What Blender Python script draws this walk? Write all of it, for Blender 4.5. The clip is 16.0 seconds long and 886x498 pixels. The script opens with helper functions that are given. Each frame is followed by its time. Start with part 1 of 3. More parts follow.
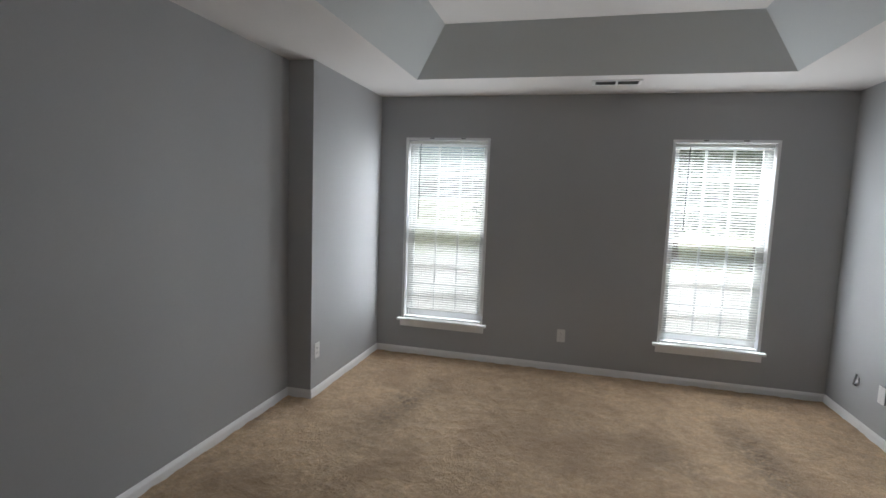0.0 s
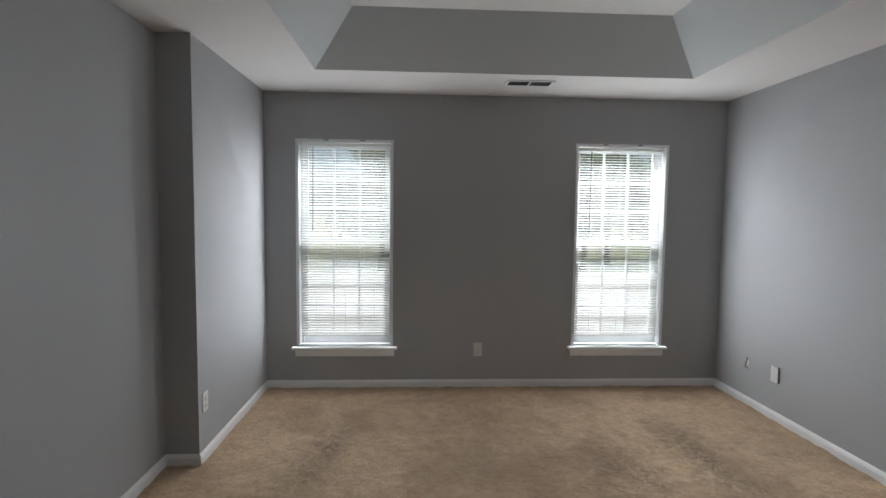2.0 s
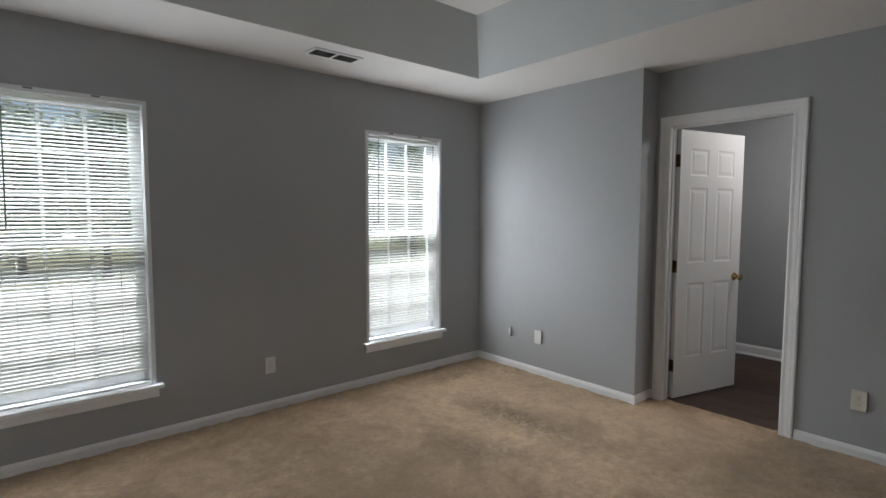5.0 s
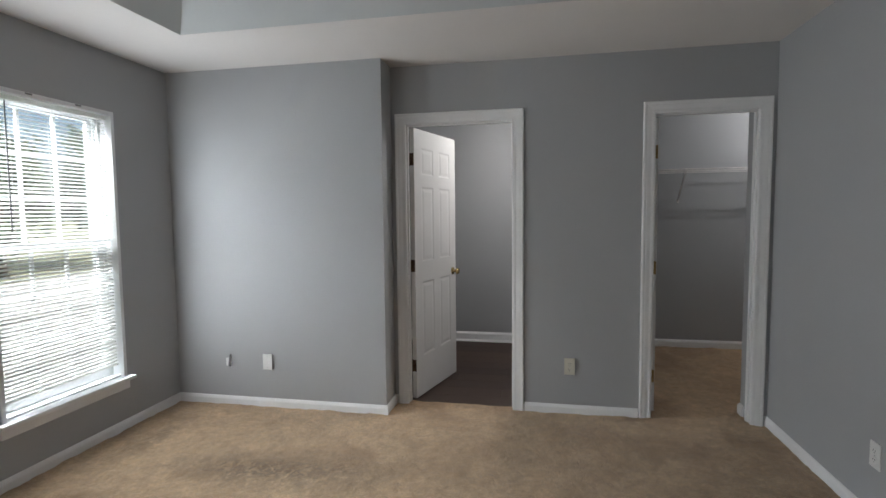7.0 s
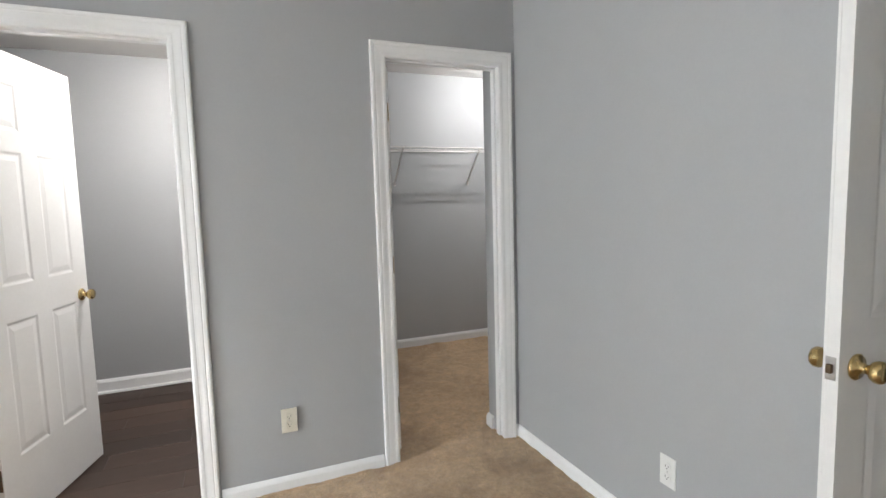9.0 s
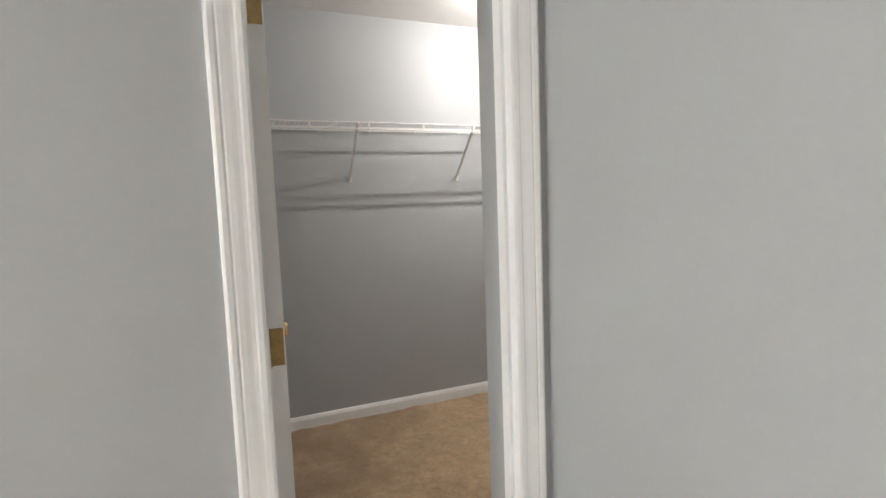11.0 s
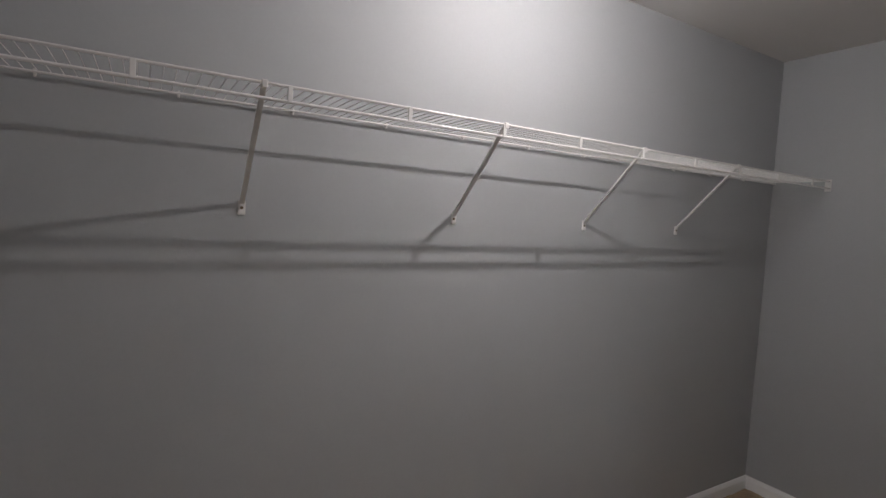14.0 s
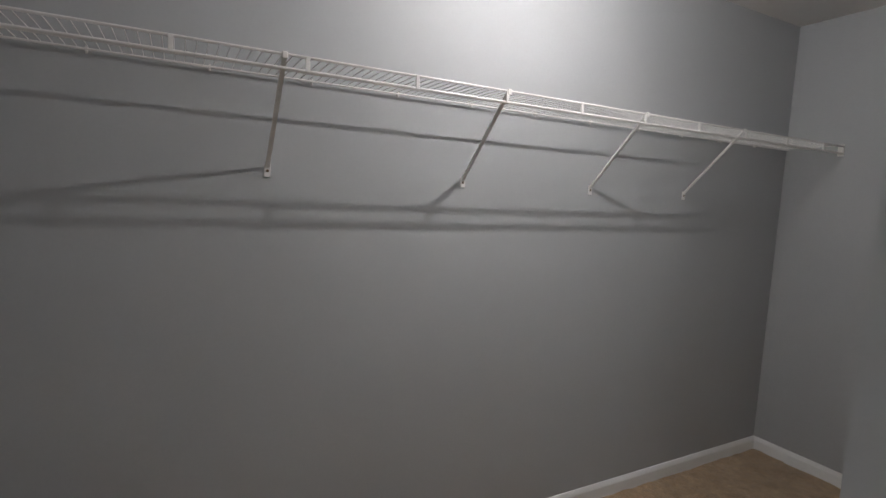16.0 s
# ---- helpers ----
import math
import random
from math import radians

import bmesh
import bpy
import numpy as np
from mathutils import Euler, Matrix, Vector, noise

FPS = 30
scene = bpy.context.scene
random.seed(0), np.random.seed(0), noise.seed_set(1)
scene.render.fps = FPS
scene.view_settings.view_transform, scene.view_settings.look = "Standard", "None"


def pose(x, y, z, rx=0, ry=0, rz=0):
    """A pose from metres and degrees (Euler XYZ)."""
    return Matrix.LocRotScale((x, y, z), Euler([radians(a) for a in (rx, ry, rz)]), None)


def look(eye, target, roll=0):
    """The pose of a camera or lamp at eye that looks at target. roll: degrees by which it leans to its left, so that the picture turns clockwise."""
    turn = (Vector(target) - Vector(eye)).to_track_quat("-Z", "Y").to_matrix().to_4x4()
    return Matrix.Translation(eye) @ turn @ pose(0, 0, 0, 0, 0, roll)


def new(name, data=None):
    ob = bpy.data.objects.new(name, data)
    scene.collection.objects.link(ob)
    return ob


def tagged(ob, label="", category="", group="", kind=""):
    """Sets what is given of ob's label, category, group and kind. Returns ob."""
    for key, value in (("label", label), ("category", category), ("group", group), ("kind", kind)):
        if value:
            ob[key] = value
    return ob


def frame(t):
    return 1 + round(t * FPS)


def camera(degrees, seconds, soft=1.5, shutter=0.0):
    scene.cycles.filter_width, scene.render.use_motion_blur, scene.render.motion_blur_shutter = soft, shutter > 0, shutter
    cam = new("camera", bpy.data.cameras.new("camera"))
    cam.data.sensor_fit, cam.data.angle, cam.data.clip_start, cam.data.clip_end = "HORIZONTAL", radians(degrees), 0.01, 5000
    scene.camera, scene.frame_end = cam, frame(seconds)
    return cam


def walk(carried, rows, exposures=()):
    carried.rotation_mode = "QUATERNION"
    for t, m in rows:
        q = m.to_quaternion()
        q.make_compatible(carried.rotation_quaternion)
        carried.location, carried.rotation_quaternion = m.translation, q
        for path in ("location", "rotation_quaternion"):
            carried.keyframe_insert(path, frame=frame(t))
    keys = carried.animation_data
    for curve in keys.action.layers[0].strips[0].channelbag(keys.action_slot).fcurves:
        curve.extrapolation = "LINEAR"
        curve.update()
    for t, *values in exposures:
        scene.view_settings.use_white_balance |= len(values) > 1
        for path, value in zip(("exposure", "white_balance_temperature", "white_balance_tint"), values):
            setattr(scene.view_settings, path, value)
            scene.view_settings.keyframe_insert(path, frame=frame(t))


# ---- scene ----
# Bedroom with a tray ceiling, a bathroom door, a walk-in closet.
# x east, y north (window wall at y = 0), z up from the carpet.

# ---- camera ----
cam = camera(82.7, 16.0)
PATH = [
    (0, (-2.046, -4.558, 1.526), (-2.537, -2.63, 1.32), 2.15),
    (0.5, (-2.101, -4.41, 1.57), (-2.496, -2.452, 1.465), 1.55),
    (1, (-2.156, -4.277, 1.565), (-2.434, -2.297, 1.546), 2.05),
    (1.5, (-2.389, -4.242, 1.529), (-2.527, -2.247, 1.515), 2.65),
    (2, (-2.593, -4.19, 1.467), (-2.495, -2.197, 1.329), 0.65),
    (2.5, (-2.8, -4.088, 1.459), (-2.452, -2.126, 1.281), -0.05),
    (3, (-3.037, -4.078, 1.426), (-2.444, -2.176, 1.254), -0.05),
    (5.5, (-3.455, -3.253, 1.407), (-1.991, -1.897, 1.282), -0.3),
    (6, (-3.392, -3.042, 1.41), (-1.738, -1.922, 1.297), -0.9),
    (6.5, (-3.358, -2.827, 1.402), (-1.497, -2.107, 1.272), -0.6),
    (7, (-3.299, -2.688, 1.398), (-1.34, -2.308, 1.259), -0.6),
    (7.5, (-3.089, -2.673, 1.385), (-1.099, -2.532, 1.242), -0.5),
    (8, (-2.812, -2.635, 1.364), (-0.819, -2.722, 1.217), 0.0),
    (8.5, (-2.498, -2.596, 1.362), (-0.58, -3.133, 1.186), -1.1),
    (9, (-2.176, -2.709, 1.341), (-0.335, -3.466, 1.152), -1.6),
    (9.2, (-2.046, -2.761, 1.335), (-0.21, -3.532, 1.152), -1.0),
    (11.3, (-0.706, -3.445, 1.344), (1.135, -4.205, 1.162), -2.3),
    (11.5, (-0.584, -3.488, 1.354), (1.264, -4.229, 1.171), -2.5),
    (12, (-0.306, -3.657, 1.397), (1.647, -4.041, 1.204), -1.4),
    (12.5, (-0.033, -3.726, 1.419), (1.942, -3.952, 1.196), -0.6),
    (13, (0.242, -3.748, 1.493), (2.218, -3.972, 1.28), -0.2),
    (13.5, (0.485, -3.794, 1.502), (2.425, -4.25, 1.334), 0.9),
    (14, (0.64, -3.815, 1.509), (2.356, -4.835, 1.383), 3.1),
    (14.5, (0.724, -3.822, 1.496), (2.28, -5.077, 1.415), 2.3),
    (15, (0.739, -3.828, 1.453), (2.253, -5.131, 1.36), 1.9),
    (15.5, (0.643, -3.816, 1.445), (2.26, -4.98, 1.272), 1.9),
    (16, (0.489, -3.8, 1.451), (2.247, -4.731, 1.241), 2.6),
]
EXPOSURES = [(0.0, 0.5, 6250, 9), (1.5, 0.45, 6300, 10), (2.5, 0.36, 6250, 9), (3.2, 0.32, 6250, 9), (5.5, 0.42, 6250, 8), (6.0, 0.75, 6350, 8), (6.5, 0.82, 6300, 8), (7.0, 0.68, 6250, 8),
             (8.0, 1.2, 6400, 8), (8.5, 1.6, 6500, 9), (9.2, 2.1, 6350, 7), (11.5, 2.25, 6850, 8), (12.5, 1.8, 6900, 13), (13.1, 1.72, 6700, 15), (14.0, 1.42, 6500, 12),
             (14.5, 1.38, 6450, 11), (15.0, 1.46, 6400, 9), (16.0, 1.6, 6400, 9)]
walk(cam, [(t, look(eye, target, roll)) for t, eye, target, roll in PATH], EXPOSURES)

# ---- world and sun ----
world = bpy.data.worlds.new("sky")
scene.world = world
world.use_nodes = True
wn = world.node_tree.nodes
sky = wn.new("ShaderNodeTexSky")
sky.sky_type, sky.sun_disc = "NISHITA", False
sky.sun_elevation, sky.sun_rotation = radians(55), radians(150)
sky.air_density, sky.dust_density = 1.0, 4.0
wn["Background"].inputs["Strength"].default_value = 0.15
world.node_tree.links.new(sky.outputs["Color"], wn["Background"].inputs["Color"])
sun = new("sun", bpy.data.lights.new("sun", "SUN"))
sun.data.energy, sun.data.angle, sun.data.color = 3.2, radians(12), (1.0, 0.96, 0.9)
sun.matrix_world = look((10, -17, 28), (0, 0, 0))

closet_light = new("closet_bulb_light", bpy.data.lights.new("closet_bulb_light", "POINT"))
closet_light.data.energy, closet_light.data.shadow_soft_size, closet_light.data.color = 12.0, 0.012, (1.0, 0.965, 0.95)
closet_light.location = (1.51, -4.96, 2.375)
# unseen lamps added outside above each window, standing in for more sky light
for wx, power in ((-3.2, 115.0), (-0.887, 200.0)):
    lamp = new("sky_fill_lamp", bpy.data.lights.new("sky_fill_lamp", "AREA"))
    lamp.data.shape, lamp.data.size, lamp.data.size_y = "RECTANGLE", 1.1, 1.0
    lamp.data.energy, lamp.data.color = power, (0.93, 0.97, 1.0)
    lamp.matrix_world = look((wx, 0.95, 2.78), (wx, -0.25, 1.45))

# thin lamps added at the window sides, standing in for the windows' daylight
for wx, power in ((-3.585, 4.8), (-2.814, 4.8), (-1.270, 6.3), (-0.504, 6.3)):
    lamp = new("daylight_fill_strip", bpy.data.lights.new("daylight_fill_strip", "AREA"))
    lamp.data.shape, lamp.data.size, lamp.data.size_y = "RECTANGLE", 0.016, 1.62
    lamp.data.energy, lamp.data.color = power, (0.95, 0.975, 1.0)
    lamp.matrix_world = look((wx, -0.0095, 1.205), (wx, -1.0, 1.205))

# ---- sizes ----
CEIL, TOP = 2.44, 2.95
WIN = ((-3.597, -2.802), (-1.282, -0.492))
SILL_Z, HEAD_Z = 0.353, 2.066
WEST, JUT, JUT_Y = -4.04, -3.848, -1.30
EAST, NOOK_Y = 0.225, -1.635
BACK, SOUTH, BUMP_X = -4.135, -4.76, -1.385
D1, D2, DOOR_H = (-2.502, -1.736), (-4.038, -3.418), 2.038
CL_X, CL_N, CL_S, CL_W, CL_CEIL = 2.187, -3.287, -6.908, 0.41, 2.485
STEP_X, STEP_Y = 0.655, -4.22
BATH_X, BATH_N = 2.12, -0.60
LAMP = (1.51, -4.96, 2.375)


# ---- materials ----
def material(name, colour, rough=0.6, metal=0.0, grain=0.05, scale=60.0, wear=0.06, wear_scale=1.3, bump=0.1, bump_scale=220.0, random_tint=0.0):
    """Principled paint with fine grain, broad uneven wear and a fine relief, in real-world size."""
    m = bpy.data.materials.new(name)
    m.use_nodes = True
    n, l = m.node_tree.nodes, m.node_tree.links
    b = n["Principled BSDF"]
    b.inputs["Roughness"].default_value, b.inputs["Metallic"].default_value = rough, metal
    geo = n.new("ShaderNodeNewGeometry")

    def noisy(s, detail):
        t = n.new("ShaderNodeTexNoise")
        t.inputs["Scale"].default_value, t.inputs["Detail"].default_value = s, detail
        l.new(geo.outputs["Position"], t.inputs["Vector"])
        return t

    def spread(sock, amount):
        r = n.new("ShaderNodeMapRange")
        r.inputs["From Min"].default_value, r.inputs["From Max"].default_value = 0.25, 0.75
        r.inputs["To Min"].default_value, r.inputs["To Max"].default_value = 1 - amount, 1 + amount
        l.new(sock, r.inputs["Value"])
        return r.outputs["Result"]

    fine, broad = noisy(scale, 3), noisy(wear_scale, 4)
    mul = n.new("ShaderNodeMath")
    mul.operation = "MULTIPLY"
    l.new(spread(fine.outputs["Fac"], grain), mul.inputs[0])
    l.new(spread(broad.outputs["Fac"], wear), mul.inputs[1])
    last = mul.outputs["Value"]
    if random_tint:
        info = n.new("ShaderNodeObjectInfo")
        r = n.new("ShaderNodeMapRange")
        r.inputs["To Min"].default_value, r.inputs["To Max"].default_value = 1 - random_tint, 1 + random_tint
        l.new(info.outputs["Random"], r.inputs["Value"])
        mul2 = n.new("ShaderNodeMath")
        mul2.operation = "MULTIPLY"
        l.new(last, mul2.inputs[0])
        l.new(r.outputs["Result"], mul2.inputs[1])
        last = mul2.outputs["Value"]
    tint = n.new("ShaderNodeVectorMath")
    tint.operation = "SCALE"
    tint.inputs[0].default_value = colour
    l.new(last, tint.inputs["Scale"])
    l.new(tint.outputs["Vector"], b.inputs["Base Color"])
    if bump:
        rel = noisy(bump_scale, 2)
        bp = n.new("ShaderNodeBump")
        bp.inputs["Strength"].default_value, bp.inputs["Distance"].default_value = bump, 0.002
        l.new(rel.outputs["Fac"], bp.inputs["Height"])
        l.new(bp.outputs["Normal"], b.inputs["Normal"])
    return m


def carpet_material(name, colour, dark, scale=1.0, trails=()):
    m = material(name, colour, 0.95, grain=0.25, scale=260, wear=0.0, bump=0.0)
    n, l = m.node_tree.nodes, m.node_tree.links
    b, geo = n["Principled BSDF"], n["Geometry"]
    old = b.inputs["Base Color"].links[0].from_socket

    def noisy(s, detail, rough=0.6, warp=0.0):
        t = n.new("ShaderNodeTexNoise")
        t.inputs["Scale"].default_value, t.inputs["Detail"].default_value = s, detail
        t.inputs["Roughness"].default_value, t.inputs["Distortion"].default_value = rough, warp
        l.new(geo.outputs["Position"], t.inputs["Vector"])
        return t.outputs["Fac"]

    def ramp(sock, lo, hi):
        r = n.new("ShaderNodeMapRange")
        r.inputs["From Min"].default_value, r.inputs["From Max"].default_value = lo, hi
        l.new(sock, r.inputs["Value"])
        return r.outputs["Result"]

    # tufts lying this way and that
    for s_, amount in ((6.0, 0.12), (16.0, 0.16), (42.0, 0.15), (95.0, 0.12)):
        r = n.new("ShaderNodeMapRange")
        r.inputs["From Min"].default_value, r.inputs["From Max"].default_value = 0.3, 0.7
        r.inputs["To Min"].default_value, r.inputs["To Max"].default_value = 1 - amount, 1 + amount
        l.new(noisy(s_ * scale, 4, 0.65, 0.8), r.inputs["Value"])
        sc = n.new("ShaderNodeVectorMath")
        sc.operation = "SCALE"
        l.new(old, sc.inputs[0])
        l.new(r.outputs["Result"], sc.inputs["Scale"])
        old = sc.outputs["Vector"]
    # lighter and darker drag marks
    r = n.new("ShaderNodeMapRange")
    r.inputs["From Min"].default_value, r.inputs["From Max"].default_value = 0.35, 0.65
    r.inputs["To Min"].default_value, r.inputs["To Max"].default_value = 0.84, 1.16
    l.new(noisy(0.55 * scale, 3, 0.5, 0.4), r.inputs["Value"])
    sc = n.new("ShaderNodeVectorMath")
    sc.operation = "SCALE"
    l.new(old, sc.inputs[0])
    l.new(r.outputs["Result"], sc.inputs["Scale"])
    old = sc.outputs["Vector"]
    # trodden patches and a few soiled spots
    tread, soil = ramp(noisy(1.7 * scale, 6, 0.62, 0.6), 0.46, 0.66), ramp(noisy(3.4 * scale, 4, 0.7, 1.0), 0.66, 0.76)
    tuft = ramp(noisy(26 * scale, 4, 0.7), 0.3, 0.7)
    mix = n.new("ShaderNodeMix")
    mix.data_type = "RGBA"
    mix.inputs["B"].default_value = (*dark, 1)
    fac = n.new("ShaderNodeMath")
    fac.operation, fac.inputs[1].default_value = "MULTIPLY", 0.7
    l.new(tread, fac.inputs[0])
    l.new(fac.outputs["Value"], mix.inputs["Factor"])
    l.new(old, mix.inputs["A"])
    mix2 = n.new("ShaderNodeMix")
    mix2.data_type = "RGBA"
    mix2.inputs["B"].default_value = (dark[0] * 0.6, dark[1] * 0.6, dark[2] * 0.6, 1)
    fac2 = n.new("ShaderNodeMath")
    fac2.operation, fac2.inputs[1].default_value = "MULTIPLY", 0.5
    l.new(soil, fac2.inputs[0])
    l.new(fac2.outputs["Value"], mix2.inputs["Factor"])
    l.new(mix.outputs["Result"], mix2.inputs["A"])
    last = mix2.outputs["Result"]
    # crumbled, soiled trails: (x, y, half width, half length, turn, strength)
    for tx, ty, hw, hl, turn, strength in trails:
        place = n.new("ShaderNodeMapping")
        place.vector_type = "TEXTURE"
        place.inputs["Location"].default_value = (tx, ty, 0)
        place.inputs["Rotation"].default_value = (0, 0, radians(turn))
        place.inputs["Scale"].default_value = (hw, hl, 1)
        l.new(geo.outputs["Position"], place.inputs["Vector"])
        far = n.new("ShaderNodeVectorMath")
        far.operation = "LENGTH"
        l.new(place.outputs["Vector"], far.inputs[0])
        ragged = n.new("ShaderNodeMath")
        ragged.operation = "ADD"
        l.new(far.outputs["Value"], ragged.inputs[0])
        l.new(noisy(5.0, 4, 0.7, 1.0), ragged.inputs[1])
        near = n.new("ShaderNodeMapRange")
        near.inputs["From Min"].default_value, near.inputs["From Max"].default_value = 1.35, 0.55
        l.new(ragged.outputs["Value"], near.inputs["Value"])
        crumbs = n.new("ShaderNodeMath")
        crumbs.operation = "MULTIPLY"
        l.new(near.outputs["Result"], crumbs.inputs[0])
        l.new(ramp(noisy(19, 5, 0.72, 1.2), 0.36, 0.54), crumbs.inputs[1])
        amount = n.new("ShaderNodeMath")
        amount.operation, amount.inputs[1].default_value = "MULTIPLY", strength
        l.new(crumbs.outputs["Value"], amount.inputs[0])
        soiled = n.new("ShaderNodeMix")
        soiled.data_type = "RGBA"
        soiled.inputs["B"].default_value = (dark[0] * 0.4, dark[1] * 0.4, dark[2] * 0.42, 1)
        l.new(amount.outputs["Value"], soiled.inputs["Factor"])
        l.new(last, soiled.inputs["A"])
        last = soiled.outputs["Result"]
    l.new(last, b.inputs["Base Color"])
    add = n.new("ShaderNodeMath")
    add.operation = "ADD"
    l.new(tuft, add.inputs[0])
    l.new(noisy(210, 3, 0.7), add.inputs[1])
    bp = n.new("ShaderNodeBump")
    bp.inputs["Strength"].default_value, bp.inputs["Distance"].default_value = 0.9, 0.008
    l.new(add.outputs["Value"], bp.inputs["Height"])
    l.new(bp.outputs["Normal"], b.inputs["Normal"])
    b.inputs["Sheen Weight"].default_value = 0.2
    return m


def wood_material(name, colour):
    m = material(name, colour, 0.5, grain=0.12, scale=30, wear=0.12, wear_scale=2, bump=0.08, bump_scale=160, random_tint=0.35)
    n, l = m.node_tree.nodes, m.node_tree.links
    geo = n["Geometry"]
    mp = n.new("ShaderNodeMapping")
    mp.inputs["Scale"].default_value = (1.0, 0.06, 1.0)
    l.new(geo.outputs["Position"], mp.inputs["Vector"])
    for t in [x for x in n if x.type == "TEX_NOISE"][:2]:
        l.new(mp.outputs["Vector"], t.inputs["Vector"])
    return m


def glow(name, colour, strength):
    m = bpy.data.materials.new(name)
    m.use_nodes = True
    b = m.node_tree.nodes["Principled BSDF"]
    b.inputs["Base Color"].default_value = (*colour, 1)
    b.inputs["Emission Color"].default_value = (*colour, 1)
    b.inputs["Emission Strength"].default_value = strength
    return m


WALL = material("grey_wall_paint", (0.395, 0.402, 0.412), 0.62, grain=0.015, scale=90, wear=0.03, wear_scale=1.1, bump=0.10, bump_scale=330)
CEILING = material("flat_white_ceiling_paint", (0.73, 0.71, 0.695), 0.85, grain=0.012, wear=0.02, bump=0.16, bump_scale=260)
TRAY = material("pale_grey_tray", (0.55, 0.58, 0.59), 0.8, grain=0.012, wear=0.02, bump=0.12, bump_scale=260)
TRIM = material("white_gloss_trim_paint", (0.82, 0.82, 0.82), 0.33, grain=0.015, wear=0.035, wear_scale=5, bump=0.03, bump_scale=120)
DOOR = material("white_door_paint", (0.78, 0.775, 0.765), 0.36, grain=0.015, wear=0.035, wear_scale=3, bump=0.06, bump_scale=90)
VINYL = material("white_vinyl", (0.80, 0.81, 0.82), 0.4, grain=0.01, wear=0.03, wear_scale=6, bump=0.0)
SLAT = material("white_blind_slat", (0.80, 0.80, 0.79), 0.35, grain=0.01, wear=0.03, wear_scale=7, bump=0.0)
PLASTIC = material("white_plastic", (0.74, 0.74, 0.72), 0.35, grain=0.01, wear=0.02, bump=0.0)
IVORY = material("ivory_plastic", (0.66, 0.63, 0.54), 0.35, grain=0.01, wear=0.02, bump=0.0)
DARK = material("dark_slot", (0.03, 0.03, 0.03), 0.6, bump=0.0)
GREYCAP = material("grey_plastic", (0.22, 0.22, 0.22), 0.5, bump=0.0)
CORD = material("dark_wand_plastic", (0.12, 0.12, 0.12), 0.3, bump=0.0)
BRASS = material("polished_brass", (0.60, 0.45, 0.21), 0.2, 1.0, grain=0.05, wear=0.12, wear_scale=30, bump=0.03)
OLDBRASS = material("tarnished_brass", (0.16, 0.115, 0.075), 0.42, 1.0, grain=0.1, wear=0.2, wear_scale=40, bump=0.05)
WORNBRASS = material("worn_brass", (0.36, 0.26, 0.12), 0.34, 1.0, grain=0.1, wear=0.2, wear_scale=40, bump=0.05)
STEEL = material("satin_steel", (0.5, 0.5, 0.5), 0.32, 1.0, grain=0.05, wear=0.1, wear_scale=30, bump=0.02)
WIRE = material("white_coated_wire", (0.72, 0.70, 0.68), 0.35, grain=0.02, wear=0.05, wear_scale=9, bump=0.0)
CARPET = carpet_material("tan_carpet", (0.50, 0.345, 0.205), (0.27, 0.17, 0.092),
                         trails=((-0.86, -1.30, 0.29, 0.95, 4, 0.8), (-3.15, -1.15, 0.24, 1.0, -11, 0.75), (-1.35, -1.45, 0.3, 0.6, 30, 0.5), (-0.62, -0.30, 0.5, 0.2, 0, 0.6)))
REMNANT = carpet_material("beige_carpet_remnant", (0.42, 0.37, 0.28), (0.30, 0.25, 0.18), 3.0)
BACKING = material("carpet_backing", (0.36, 0.31, 0.22), 0.95, grain=0.2, scale=300, wear=0.1, wear_scale=9, bump=0.5, bump_scale=180)
PLANK = wood_material("dark_vinyl_plank", (0.046, 0.026, 0.018))
VENTDARK = material("duct_shade", (0.05, 0.035, 0.025), 0.7, bump=0.0)
CONCRETE = material("pale_concrete", (0.60, 0.575, 0.52), 0.9, grain=0.1, scale=20, wear=0.12, wear_scale=0.3, bump=0.2, bump_scale=40)
GRASS = material("lawn", (0.33, 0.34, 0.19), 0.95, grain=0.3, scale=9, wear=0.3, wear_scale=0.25, bump=0.6, bump_scale=30)
BARK = material("bark", (0.10, 0.075, 0.055), 0.95, grain=0.3, scale=18, wear=0.2, bump=0.6, bump_scale=40)
LEAF = material("leaves", (0.09, 0.12, 0.06), 0.6, grain=0.3, scale=3, wear=0.35, wear_scale=0.7, bump=0.0)
# thin slats let some daylight through
_n, _l = SLAT.node_tree.nodes, SLAT.node_tree.links
_t, _x = _n.new("ShaderNodeBsdfTranslucent"), _n.new("ShaderNodeMixShader")
_t.inputs["Color"].default_value = (0.8, 0.8, 0.76, 1)
_x.inputs["Fac"].default_value = 0.45
_l.new(_n["Principled BSDF"].outputs["BSDF"], _x.inputs[1])
_l.new(_t.outputs["BSDF"], _x.inputs[2])
_l.new(_x.outputs["Shader"], _n["Material Output"].inputs["Surface"])
BULB = glow("lit_bulb", (1.0, 0.965, 0.95), 30.0)
# glow of the unseen fill light added in the bathroom
BATHGLOW = glow("bath_fill_glow", (1.0, 0.94, 0.90), 50.0)
GLASS = bpy.data.materials.new("window_glass")
GLASS.use_nodes = True
_g = GLASS.node_tree.nodes["Principled BSDF"]
_g.inputs["Transmission Weight"].default_value, _g.inputs["Roughness"].default_value, _g.inputs["IOR"].default_value = 1.0, 0.0, 1.45


